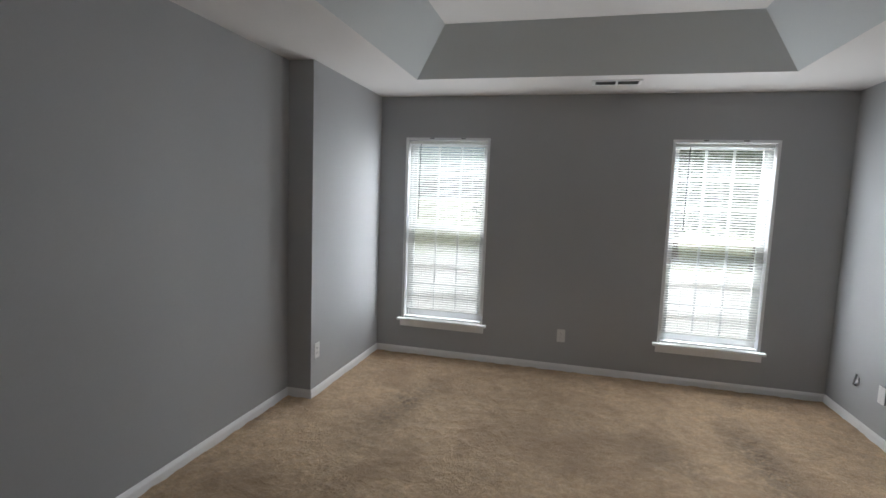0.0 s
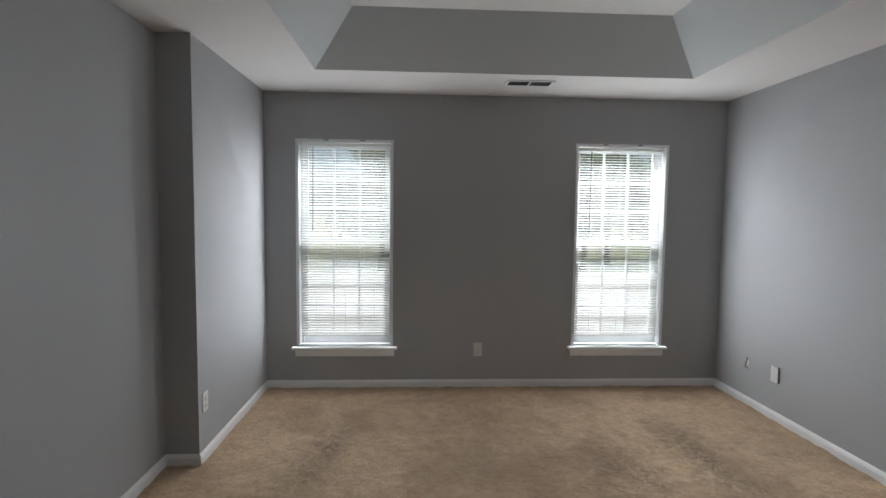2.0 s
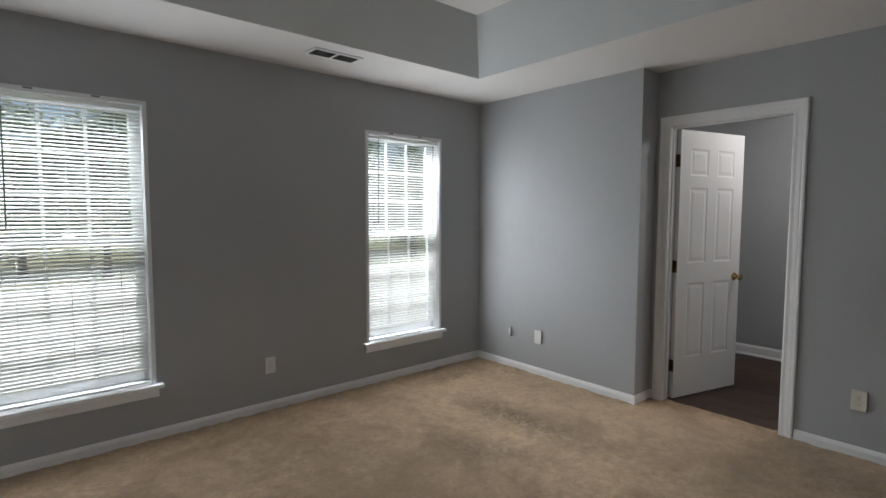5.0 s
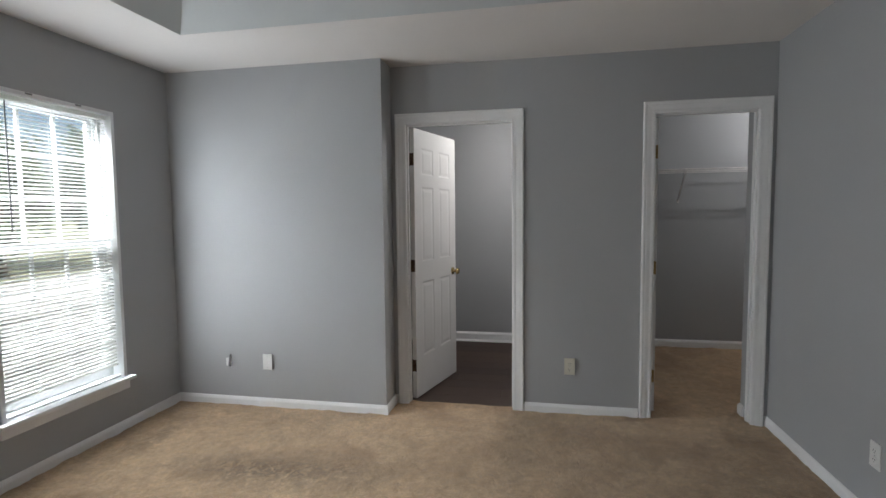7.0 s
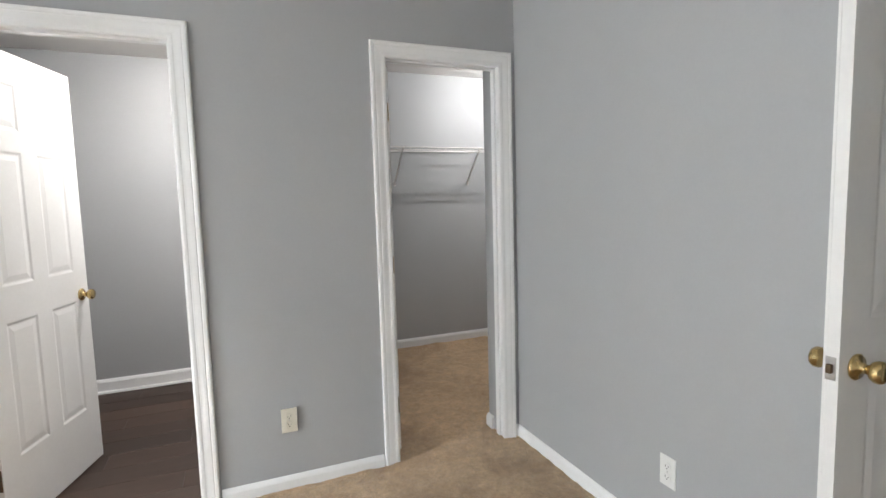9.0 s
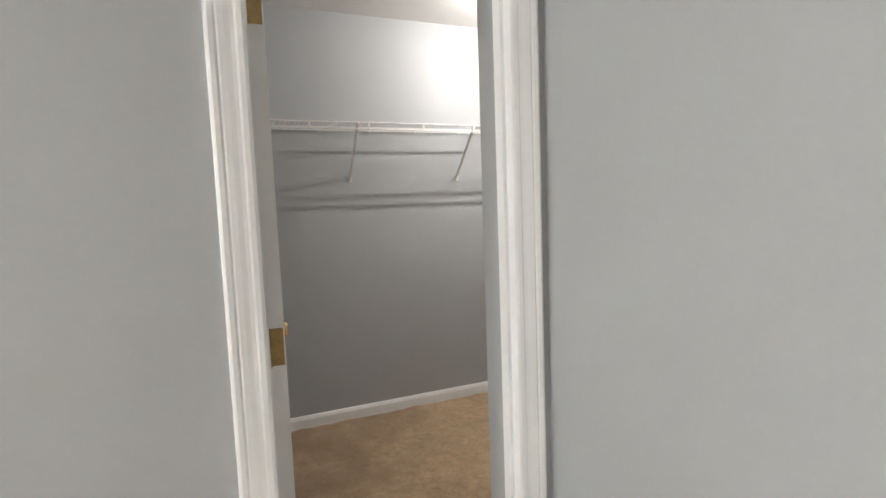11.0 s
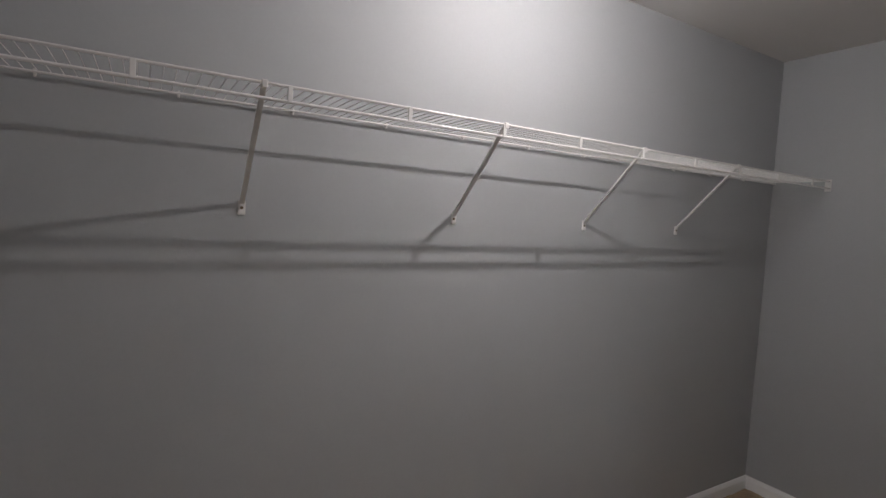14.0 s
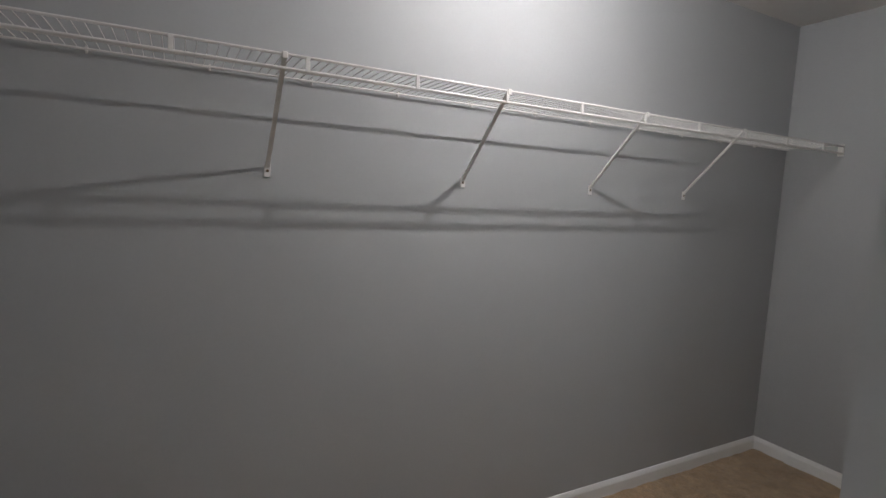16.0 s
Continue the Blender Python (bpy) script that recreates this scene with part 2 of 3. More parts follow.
# ---- mesh helpers ----
def box(bm, x0, x1, y0, y1, z0, z1, bevel=0.0):
    """Adds a box, with its edges rounded by bevel."""
    x0, x1, y0, y1, z0, z1 = min(x0, x1), max(x0, x1), min(y0, y1), max(y0, y1), min(z0, z1), max(z0, z1)
    v = [bm.verts.new(p) for p in ((x0, y0, z0), (x1, y0, z0), (x1, y1, z0), (x0, y1, z0), (x0, y0, z1), (x1, y0, z1), (x1, y1, z1), (x0, y1, z1))]
    f = [bm.faces.new([v[i] for i in q]) for q in ((3, 2, 1, 0), (4, 5, 6, 7), (0, 1, 5, 4), (1, 2, 6, 5), (2, 3, 7, 6), (3, 0, 4, 7))]
    if bevel:
        edges = list({e for q in f for e in q.edges})
        bmesh.ops.bevel(bm, geom=edges, offset=bevel, segments=2, profile=0.5, affect="EDGES")
    return bm


def boxed(*a, bevel=0.0):
    return box(bmesh.new(), *a, bevel=bevel)


def tube(bm, a, b, r, sides=8):
    """Adds a round bar from a to b."""
    a, b = Vector(a), Vector(b)
    q = (b - a).to_track_quat("Z", "Y")
    rings = []
    for p in (a, b):
        rings.append([bm.verts.new(p + q @ Vector((r * math.cos(i * math.tau / sides), r * math.sin(i * math.tau / sides), 0))) for i in range(sides)])
    for i in range(sides):
        bm.faces.new((rings[0][i], rings[0][(i + 1) % sides], rings[1][(i + 1) % sides], rings[1][i]))
    bm.faces.new(rings[0][::-1])
    bm.faces.new(rings[1])
    return bm


def lathe(bm, profile, at, axis, sides=24):
    """Adds a turned shape: profile of (along, radius), from at along axis."""
    q = Vector(axis).to_track_quat("Z", "Y")
    rings = []
    for h, r in profile:
        rings.append([bm.verts.new(Vector(at) + q @ Vector((max(r, 0.0004) * math.cos(i * math.tau / sides), max(r, 0.0004) * math.sin(i * math.tau / sides), h))) for i in range(sides)])
    for a, b in zip(rings, rings[1:]):
        for i in range(sides):
            f = bm.faces.new((a[i], a[(i + 1) % sides], b[(i + 1) % sides], b[i]))
            f.smooth = True
    bm.faces.new(rings[0][::-1])
    bm.faces.new(rings[-1])
    return bm


def mesh_of(name, bm, mat):
    bmesh.ops.recalc_face_normals(bm, faces=bm.faces)
    me = bpy.data.meshes.new(name)
    bm.to_mesh(me)
    bm.free()
    me.materials.append(mat)
    return me


def thing(name, bm, mat, label="", category="", group="", kind="", at=None):
    ob = new(name, mesh_of(name, bm, mat))
    if at is not None:
        ob.matrix_basis = at
    return tagged(ob, label, category, group, kind)


def base(name, m, label="", category="", group="", kind=""):
    """An Empty at a thing's base, which parents its parts."""
    ob = new(name)
    ob.empty_display_size = 0.05
    ob.matrix_basis = m
    return tagged(ob, label, category, group, kind)


def part(name, bm, mat, parent, label=""):
    ob = new(name, mesh_of(name, bm, mat))
    ob.parent = parent
    return tagged(ob, label)


def shared(name, mesh, parent, m):
    ob = new(name, mesh)
    ob.parent = parent
    ob.matrix_basis = m
    return ob


def structure(name, bm, mat, label, category):
    return thing(name, bm, mat, label, category, kind="structure")


# ---- walls ----
def wall_along_x(bm, x0, x1, y0, y1, top, holes=()):
    """A wall that runs along x, with holes (from, to, bottom, top) right through it."""
    at = x0
    for a, b, lo, hi in sorted(holes):
        box(bm, at, a, y0, y1, 0, top)
        if lo > 0:
            box(bm, a, b, y0, y1, 0, lo)
        box(bm, a, b, y0, y1, hi, top)
        at = b
    return box(bm, at, x1, y0, y1, 0, top)


def wall_along_y(bm, y0, y1, x0, x1, top, holes=()):
    at = y0
    for a, b, lo, hi in sorted(holes):
        box(bm, x0, x1, at, a, 0, top)
        if lo > 0:
            box(bm, x0, x1, a, b, 0, lo)
        box(bm, x0, x1, a, b, hi, top)
        at = b
    return box(bm, x0, x1, at, y1, 0, top)


J = 0.019  # jamb board thickness
structure("wall_north", wall_along_x(bmesh.new(), -4.25, 2.4, 0, 0.17, TOP, [(a, b, SILL_Z - 0.02, HEAD_Z) for a, b in WIN]), WALL,
          "grey painted wall with two tall windows", "wall")
bm = boxed(-4.25, JUT, JUT_Y, 0, 0, TOP)
structure("wall_west", box(bm, -4.25, WEST, SOUTH, JUT_Y, 0, TOP), WALL, "grey painted side wall with a shallow step outwards", "wall")
bm = boxed(0, EAST + 0.105, NOOK_Y, 0, 0, TOP)
wall_along_y(bm, -7.05, NOOK_Y, EAST, EAST + 0.105, TOP, [(D1[0] - J, D1[1] + J, 0, DOOR_H + J), (D2[0] - J, D2[1] + J, 0, DOOR_H + J)])
structure("wall_east", bm, WALL, "grey painted wall with two door openings", "wall")
bm = boxed(BUMP_X, EAST, BACK - 0.11, BACK, 0, TOP)
box(bm, BUMP_X, BUMP_X + 0.11, SOUTH, BACK - 0.11, 0, TOP)
structure("wall_south", bm, WALL, "plain grey wall beside the entry door", "wall")
ENTRY = (-2.265, -1.482)
structure("wall_entry", wall_along_x(bmesh.new(), -4.25, BUMP_X + 0.11, SOUTH - 0.11, SOUTH, TOP, [(ENTRY[0] - J, ENTRY[1] + J, 0, DOOR_H + J)]), WALL,
          "grey painted wall with the entry door opening", "wall")
structure("wall_closet_east", boxed(CL_X, 2.4, -7.05, CL_N, 0, TOP), WALL, "grey painted closet wall carrying the wire shelf", "wall")
structure("wall_closet_north", boxed(EAST + 0.105, 2.4, CL_N, CL_N + 0.09, 0, TOP), WALL, "grey painted wall between closet and bathroom", "wall")
structure("wall_closet_south", boxed(EAST + 0.105, CL_X, -7.05, CL_S, 0, TOP), WALL, "grey painted end wall of the closet", "wall")
structure("wall_closet_west", box(boxed(EAST + 0.09, CL_W, STEP_Y, D2[0] - 0.004, 0, TOP), EAST + 0.105, STEP_X, CL_S, STEP_Y, 0, TOP), WALL, "grey painted closet wall beside the doorway", "wall")
structure("wall_bathroom_east", boxed(BATH_X, 2.4, CL_N + 0.09, BATH_N, 0, TOP), WALL, "grey painted bathroom wall", "wall")
structure("wall_bathroom_north", boxed(EAST + 0.105, 2.4, BATH_N, BATH_N + 0.1, 0, TOP), WALL, "grey painted bathroom side wall", "wall")
bm = boxed(-3.3, -3.2, -6.6, SOUTH - 0.11, 0, TOP)
box(bm, -0.6, -0.5, -6.6, SOUTH - 0.11, 0, TOP)
box(bm, -3.3, -0.5, -6.7, -6.6, 0, TOP)
structure("wall_hall", bm, WALL, "plain grey walls of the hall behind the entry", "wall")

# ---- floors ----
bm = boxed(-4.2, EAST + 0.052, SOUTH - 0.1, 0.0, -0.12, 0)
box(bm, EAST + 0.052, CL_X, -7.0, CL_N, -0.12, 0)
box(bm, -3.3, -0.5, -6.6, SOUTH - 0.1, -0.12, 0)


def pile(bm, x0, x1, y0, y1, cell=0.022):
    """The carpet's matted, uneven pile over a stretch of floor."""
    nx, ny = int((x1 - x0) / cell), int((y1 - y0) / cell)
    rows = []
    for i in range(nx + 1):
        row = []
        for k in range(ny + 1):
            x, y = x0 + (x1 - x0) * i / nx, y0 + (y1 - y0) * k / ny
            h = 0.5 * noise.noise(Vector((x * 4, y * 4, 0))) + 0.8 * noise.noise(Vector((x * 11, y * 11, 5))) + 0.6 * noise.noise(Vector((x * 26, y * 26, 9)))
            row.append(bm.verts.new((x, y, 0.004 + 0.009 * h)))
        rows.append(row)
    for a, b in zip(rows, rows[1:]):
        for k in range(ny):
            bm.faces.new((a[k], b[k], b[k + 1], a[k + 1])).smooth = True


pile(bm, WEST - 0.01, EAST + 0.052, SOUTH, 0.0)
pile(bm, EAST + 0.052, CL_X, CL_S, CL_N)
floor = structure("floor", bm, CARPET, "worn tan carpet with trodden and soiled patches", "carpet")
bath_floor = structure("floor_bathroom", boxed(EAST + 0.052, 2.4, CL_N + 0.09, BATH_N, -0.12, -0.012), DARK, "dark wood plank bathroom floor", "floor")

# ---- ceilings ----
LO = (-3.305, -0.662, -3.55, -0.650)
UP = (-3.015, -0.972, -3.25, -0.935)
UPZ = 2.756
bm = boxed(-4.2, LO[0], SOUTH - 0.05, 0.05, CEIL, CEIL + 0.08)
box(bm, LO[1], EAST + 0.05, SOUTH - 0.05, 0.05, CEIL, CEIL + 0.08)
box(bm, LO[0], LO[1], LO[3], 0.05, CEIL, CEIL + 0.08)
box(bm, LO[0], LO[1], SOUTH - 0.05, LO[2], CEIL, CEIL + 0.08)
box(bm, -4.2, 0.3, SOUTH - 0.05, 0.05, UPZ, UPZ + 0.1)
structure("ceiling", bm, CEILING, "flat white bedroom ceiling with a raised tray", "ceiling")
# the slopes take a greyer colour than the flat ceiling
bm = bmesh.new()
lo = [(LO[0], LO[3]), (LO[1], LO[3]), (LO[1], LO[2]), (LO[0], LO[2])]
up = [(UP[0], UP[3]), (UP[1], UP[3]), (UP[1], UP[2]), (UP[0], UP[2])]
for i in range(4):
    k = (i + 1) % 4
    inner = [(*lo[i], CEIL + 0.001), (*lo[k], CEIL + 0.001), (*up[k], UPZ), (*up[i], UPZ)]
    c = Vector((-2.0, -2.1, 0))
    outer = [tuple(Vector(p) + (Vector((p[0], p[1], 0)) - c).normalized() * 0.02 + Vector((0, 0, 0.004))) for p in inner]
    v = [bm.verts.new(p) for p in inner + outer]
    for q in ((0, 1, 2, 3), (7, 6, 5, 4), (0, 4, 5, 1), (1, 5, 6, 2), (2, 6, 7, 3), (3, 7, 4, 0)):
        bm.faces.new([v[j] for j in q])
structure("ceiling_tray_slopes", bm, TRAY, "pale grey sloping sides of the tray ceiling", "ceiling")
structure("ceiling_closet", boxed(EAST + 0.105, CL_X + 0.05, -7.0, CL_N + 0.05, CL_CEIL, CL_CEIL + 0.1), CEILING, "flat white closet ceiling", "ceiling")
structure("ceiling_bathroom", boxed(EAST + 0.105, 2.3, CL_N + 0.05, BATH_N + 0.05, CEIL, CEIL + 0.1), CEILING, "flat white bathroom ceiling", "ceiling")
structure("ceiling_hall", boxed(-3.3, -0.5, -6.7, SOUTH - 0.05, CEIL, CEIL + 0.1), CEILING, "flat white hall ceiling", "ceiling")
# slab added out of view to block sky light above the ceilings
structure("roof", boxed(-4.6, 2.8, -7.4, 0.5, TOP, TOP + 0.1), GREYCAP, "unseen grey slab over the rooms that keeps sky light out", "roof")


# ---- baseboards ----
def baseboard(points, height=0.066, thick=0.014, shoe=False, name="baseboard"):
    """A moulded board along a line on the floor; the room lies to the left of the line's direction."""
    prof = [(0, 0), (thick, 0), (thick, height - 0.022), (thick - 0.004, height - 0.012), (thick - 0.008, height - 0.004), (0.003, height), (0, height)]
    if shoe:
        prof = [(0, 0), (thick + 0.014, 0), (thick + 0.012, 0.012), (thick, 0.02)] + prof[2:]
    pts = [Vector(p) for p in points]
    rows = []
    for i, p in enumerate(pts):
        dirs = []
        if i > 0:
            dirs.append((p - pts[i - 1]).normalized())
        if i < len(pts) - 1:
            dirs.append((pts[i + 1] - p).normalized())
        ns = [Vector((-d.y, d.x)) for d in dirs]
        n = ns[0] if len(ns) == 1 else (ns[0] + ns[1]) / (1 + ns[0].dot(ns[1]))
        rows.append([(p.x + n.x * u, p.y + n.y * u, h) for u, h in prof])
    bm = bmesh.new()
    vs = [[bm.verts.new(q) for q in r] for r in rows]
    k = len(prof)
    for a, b in zip(vs, vs[1:]):
        for i in range(k):
            bm.faces.new((a[i], a[(i + 1) % k], b[(i + 1) % k], b[i]))
    bm.faces.new(vs[0][::-1])
    bm.faces.new(vs[-1])
    return structure(name, bm, TRIM, "white moulded baseboard along the wall", "baseboard")


CW = 0.073  # casing width
baseboard([(EAST, D1[1] + CW + 0.006), (EAST, NOOK_Y), (0, NOOK_Y), (0, 0), (JUT, 0), (JUT, JUT_Y), (WEST, JUT_Y), (WEST, SOUTH), (ENTRY[0] - CW - 0.006, SOUTH)])
baseboard([(EAST, D2[1] + CW + 0.006), (EAST, D1[0] - CW - 0.006)])
baseboard([(BUMP_X, SOUTH), (BUMP_X, BACK), (EAST, BACK), (EAST, D2[0] - CW - 0.006)])
baseboard([(EAST + 0.125, D2[0] - 0.004), (CL_W, D2[0] - 0.004), (CL_W, STEP_Y), (STEP_X, STEP_Y), (STEP_X, CL_S), (CL_X, CL_S), (CL_X, CL_N), (EAST + 0.125, CL_N)][::1], height=0.08)
baseboard([(BATH_X, CL_N + 0.09), (BATH_X, BATH_N), (EAST + 0.125, BATH_N)], height=0.105, shoe=True)


# ---- door frames ----
CASING = ((-0.005, 0.0), (-0.005, 0.008), (0.002, 0.011), (0.012, 0.0115), (0.017, 0.0105), (0.025, 0.0112), (0.036, 0.0132), (0.047, 0.0145), (0.051, 0.0136), (0.056, 0.0163), (0.065, 0.0175), (0.071, 0.015), (0.073, 0.0))


def casing(lo, hi, height, place):
    """A mitred, moulded casing round an opening from lo to hi; place(along, out, z) gives the point."""
    bm = bmesh.new()
    rows = []
    for u, v in CASING:
        line = ((lo - u, 0), (lo - u, height + u), (hi + u, height + u), (hi + u, 0))
        rows.append([bm.verts.new(place(a, v, z)) for a, z in line])
    for a, b in zip(rows, rows[1:]):
        for i in range(3):
            bm.faces.new((a[i], a[i + 1], b[i + 1], b[i]))
    bm.faces.new([r[0] for r in rows])
    bm.faces.new([r[3] for r in rows])
    return bm


def door_frame(name, lo, hi, height, place, depth, stop_at, label):
    """Jambs, stop and casings on both sides; place(along, out, z), out from the first face of the wall, negative into the wall."""
    ob = base(name, Matrix(), label, "door frame", kind="structure")

    def slab(a0, a1, o0, o1, z0, z1, bm):
        p, q = Vector(place(a0, o0, z0)), Vector(place(a1, o1, z1))
        return box(bm, p.x, q.x, p.y, q.y, z0, z1)
    for a, b in ((lo - J, lo), (hi, hi + J)):
        part("side_jamb", slab(a, b, 0, -depth, 0, height + J, bmesh.new()), TRIM, ob)
    part("head_jamb", slab(lo, hi, 0, -depth, height, height + J, bmesh.new()), TRIM, ob)
    bm = slab(lo, lo + 0.011, stop_at, stop_at - 0.034, 0, height, bmesh.new())
    slab(hi - 0.011, hi, stop_at, stop_at - 0.034, 0, height, bm)
    part("door_stop", slab(lo + 0.011, hi - 0.011, stop_at, stop_at - 0.034, height - 0.011, height, bm), TRIM, ob)
    part("casing", casing(lo, hi, height, lambda a, o, z: place(a, o, z)), TRIM, ob)
    return ob


east = lambda a, o, z: (EAST - o, a, z)
frame_1 = door_frame("door_frame_1", *D1, DOOR_H, east, 0.107, -0.034, "white moulded bathroom door casing and jambs")
frame_2 = door_frame("door_frame_2", *D2, DOOR_H, east, 0.09, -0.034, "white moulded closet door casing and jambs")
entry_place = lambda a, o, z: (a, SOUTH + o, z)
frame_3 = door_frame("door_frame_3", *ENTRY, DOOR_H, entry_place, 0.112, -0.06, "white moulded entry door casing and jambs")
bm = boxed(EAST + 0.055, EAST + 0.083, D2[0], D2[0] + 0.0025, 0.875, 0.935, bevel=0.001)
part("strike_plate", bm, OLDBRASS, frame_2, "tarnished brass strike plate")
bm = boxed(EAST + 0.055, EAST + 0.083, D1[0], D1[0] + 0.0025, 0.875, 0.935, bevel=0.001)
part("strike_plate", bm, OLDBRASS, frame_1, "tarnished brass strike plate")


# ---- six-panel doors ----
def knob(bm, at, axis):
    lathe(bm, ((0, 0.031), (0.004, 0.032), (0.008, 0.028), (0.012, 0.014), (0.022, 0.0115), (0.03, 0.013), (0.036, 0.022), (0.044, 0.0262), (0.052, 0.0265), (0.058, 0.0235), (0.061, 0.016), (0.0615, 0.0)), at, axis)
    return bm


def panel_door(width, height, m, label, hinge_side=-1, hinge_metal=None, lock=0.91):
    """A six-panel leaf; hinge edge at the origin, leaf along +x, thickness from y = 0 to y = T."""
    T, D = 0.035, 0.007
    ob = base("door", m, label, "door")
    st, mid = 0.108, 0.098
    cols = ((st, (width - mid) / 2), ((width + mid) / 2, width - st))
    rows = ((0.31, 0.885), (1.035, 1.605), (1.69, 1.895))
    z0 = 0.012
    bm = boxed(0.001, width - 0.001, D, T - D, z0, height)
    # stiles and rails, proud on both faces
    for y0, y1 in ((0, D), (T - D, T)):
        for a, b in ((0, cols[0][0]), (cols[0][1], cols[1][0]), (cols[1][1], width)):
            box(bm, a, b, y0, y1, z0, height)
        for a, b in cols:
            edge = z0
            for lo_, hi_ in rows:
                box(bm, a, b, y0, y1, edge, lo_)
                edge = hi_
            box(bm, a, b, y0, y1, edge, height)
    part("leaf", bm, DOOR, ob)
    for a, b in cols:
        for lo_, hi_ in rows:
            for side in (0, 1):
                bm = bmesh.new()
                outs = ((0.0, 0.0002), (0.004, -0.0004), (0.013, -0.0034), (0.019, -0.0036), (0.042, -0.0005), (0.05, -0.0005))
                rings = []
                for inset, rise in outs:
                    y = (-rise if side == 0 else T + rise)
                    rings.append([bm.verts.new((x, y, z)) for x, z in ((a + inset, lo_ + inset), (b - inset, lo_ + inset), (b - inset, hi_ - inset), (a + inset, hi_ - inset))])
                for p, q in zip(rings, rings[1:]):
                    for i in range(4):
                        bm.faces.new((p[i], p[(i + 1) % 4], q[(i + 1) % 4], q[i]))
                bm.faces.new(rings[-1])
                part("panel", bm, DOOR, ob)
    for y, ax in ((0, (0, -1, 0)), (T, (0, 1, 0))):
        part("knob", knob(bmesh.new(), (width - 0.062, y, lock), ax), BRASS, ob, "polished brass round knob")
    bm = boxed(width - 0.0005, width + 0.0015, 0.006, T - 0.006, lock - 0.028, lock + 0.028, bevel=0.0005)
    plate = part("latch_plate", bm, STEEL, ob, "satin steel latch plate")
    part("latch_bolt", boxed(width, width + 0.011, 0.0115, 0.0235, lock - 0.011, lock + 0.011, bevel=0.002), OLDBRASS, plate)
    hm = hinge_metal or OLDBRASS
    for z in (0.26, 1.015, 1.80):
        bm = boxed(-0.0022, 0.0008, 0.003 if hinge_side > 0 else 0.0, T if hinge_side > 0 else T - 0.003, z - 0.045, z + 0.045, bevel=0.0008)
        y = T + 0.004 if hinge_side > 0 else -0.004
        tube(bm, (-0.006, y, z - 0.047), (-0.006, y, z + 0.047), 0.0065, 10)
        box(bm, -0.03, -0.006, y - 0.0012, y + 0.0012, z - 0.045, z + 0.045)
        part("hinge", bm, hm, ob, "brass butt hinge")
    return ob


panel_door(0.715, 2.026, pose(0.318, -1.745, 0, 0, 0, -15.0) @ Matrix.Translation((0, -0.035, 0)), "white six-panel bathroom door standing half open", hinge_side=1)
panel_door(0.602, 2.026, pose(0.342, -3.468, 0, 0, 0, 0.6), "white six-panel closet door swung wide open", hinge_side=1, hinge_metal=WORNBRASS, lock=0.932)
panel_door(0.762, 2.026, pose(-1.484, -4.742, 0, 0, 0, 89.3) @ Matrix.Translation((0, -0.035, 0)), "white six-panel entry door opened back against the wall", hinge_side=-1, hinge_metal=BRASS, lock=0.925)


# ---- windows and blinds ----
def window(name, x0, x1):
    """Double-hung vinyl window with grids, in a white liner, with stool and apron."""
    ob = base(name, pose(x0, 0, SILL_Z), "white double-hung window with gridded panes in grey wall", "window", kind="structure")
    w, h = x1 - x0, HEAD_Z - SILL_Z
    t = 0.022
    bm = boxed(0, t, -0.008, 0.17, 0, h)
    box(bm, w - t, w, -0.008, 0.17, 0, h)
    box(bm, t, w - t, -0.008, 0.17, h - t, h)
    box(bm, t, w - t, 0.02, 0.19, -0.02, 0.012)
    # tracks
    for a, b in ((t, t + 0.022), (w - t - 0.022, w - t)):
        box(bm, a, b, 0.075, 0.082, 0.012, h - t)
        box(bm, a, b, 0.112, 0.119, 0.012, h - t)
        box(bm, a, b, 0.150, 0.165, 0.012, h - t)
    part("window_frame", bm, VINYL, ob)
    part("window_sill", boxed(-0.036, w + 0.036, -0.048, 0.06, -0.024, 0.0, bevel=0.005), TRIM, ob, "white painted window stool")
    part("apron", boxed(-0.012, w + 0.012, -0.016, 0.0, -0.082, -0.024, bevel=0.003), TRIM, ob)
    mid = 0.885
    pane_mesh = None
    for nm, y0, za, zb in (("lower_sash", 0.084, 0.014, mid + 0.02), ("upper_sash", 0.121, mid - 0.02, h - t - 0.002)):
        a, b, y1 = t + 0.012, w - t - 0.012, y0 + 0.027
        s, r = 0.042, (0.052 if nm == "lower_sash" else 0.04)
        bm = boxed(a, a + s, y0, y1, za, zb)
        box(bm, b - s, b, y0, y1, za, zb)
        box(bm, a + s, b - s, y0, y1, za, za + r)
        box(bm, a + s, b - s, y0, y1, zb - 0.04, zb)
        ga, gb, gza, gzb = a + s, b - s, za + r, zb - 0.04
        for i in (1, 2):
            x, z = ga + (gb - ga) * i / 3, gza + (gzb - gza) * i / 3
            box(bm, x - 0.009, x + 0.009, y0 + 0.005, y1 - 0.005, gza, gzb)
            box(bm, ga, gb, y0 + 0.0055, y1 - 0.0055, z - 0.009, z + 0.009)
        sash = part(nm, bm, VINYL, ob)
        pw, ph = (gb - ga) / 3, (gzb - gza) / 3
        pane_mesh = mesh_of("pane", boxed(-pw / 2, pw / 2, -0.002, 0.002, -ph / 2, ph / 2), GLASS)
        for i in range(3):
            for k in range(3):
                p = shared("pane", pane_mesh, sash, Matrix.Translation((ga + pw * (i + 0.5), (y0 + y1) / 2, gza + ph * (k + 0.5))))
                p.visible_shadow = False
    part("sash_lock", boxed(w / 2 - 0.03, w / 2 + 0.03, 0.072, 0.09, mid + 0.02, mid + 0.034, bevel=0.003), VINYL, ob)
    return ob


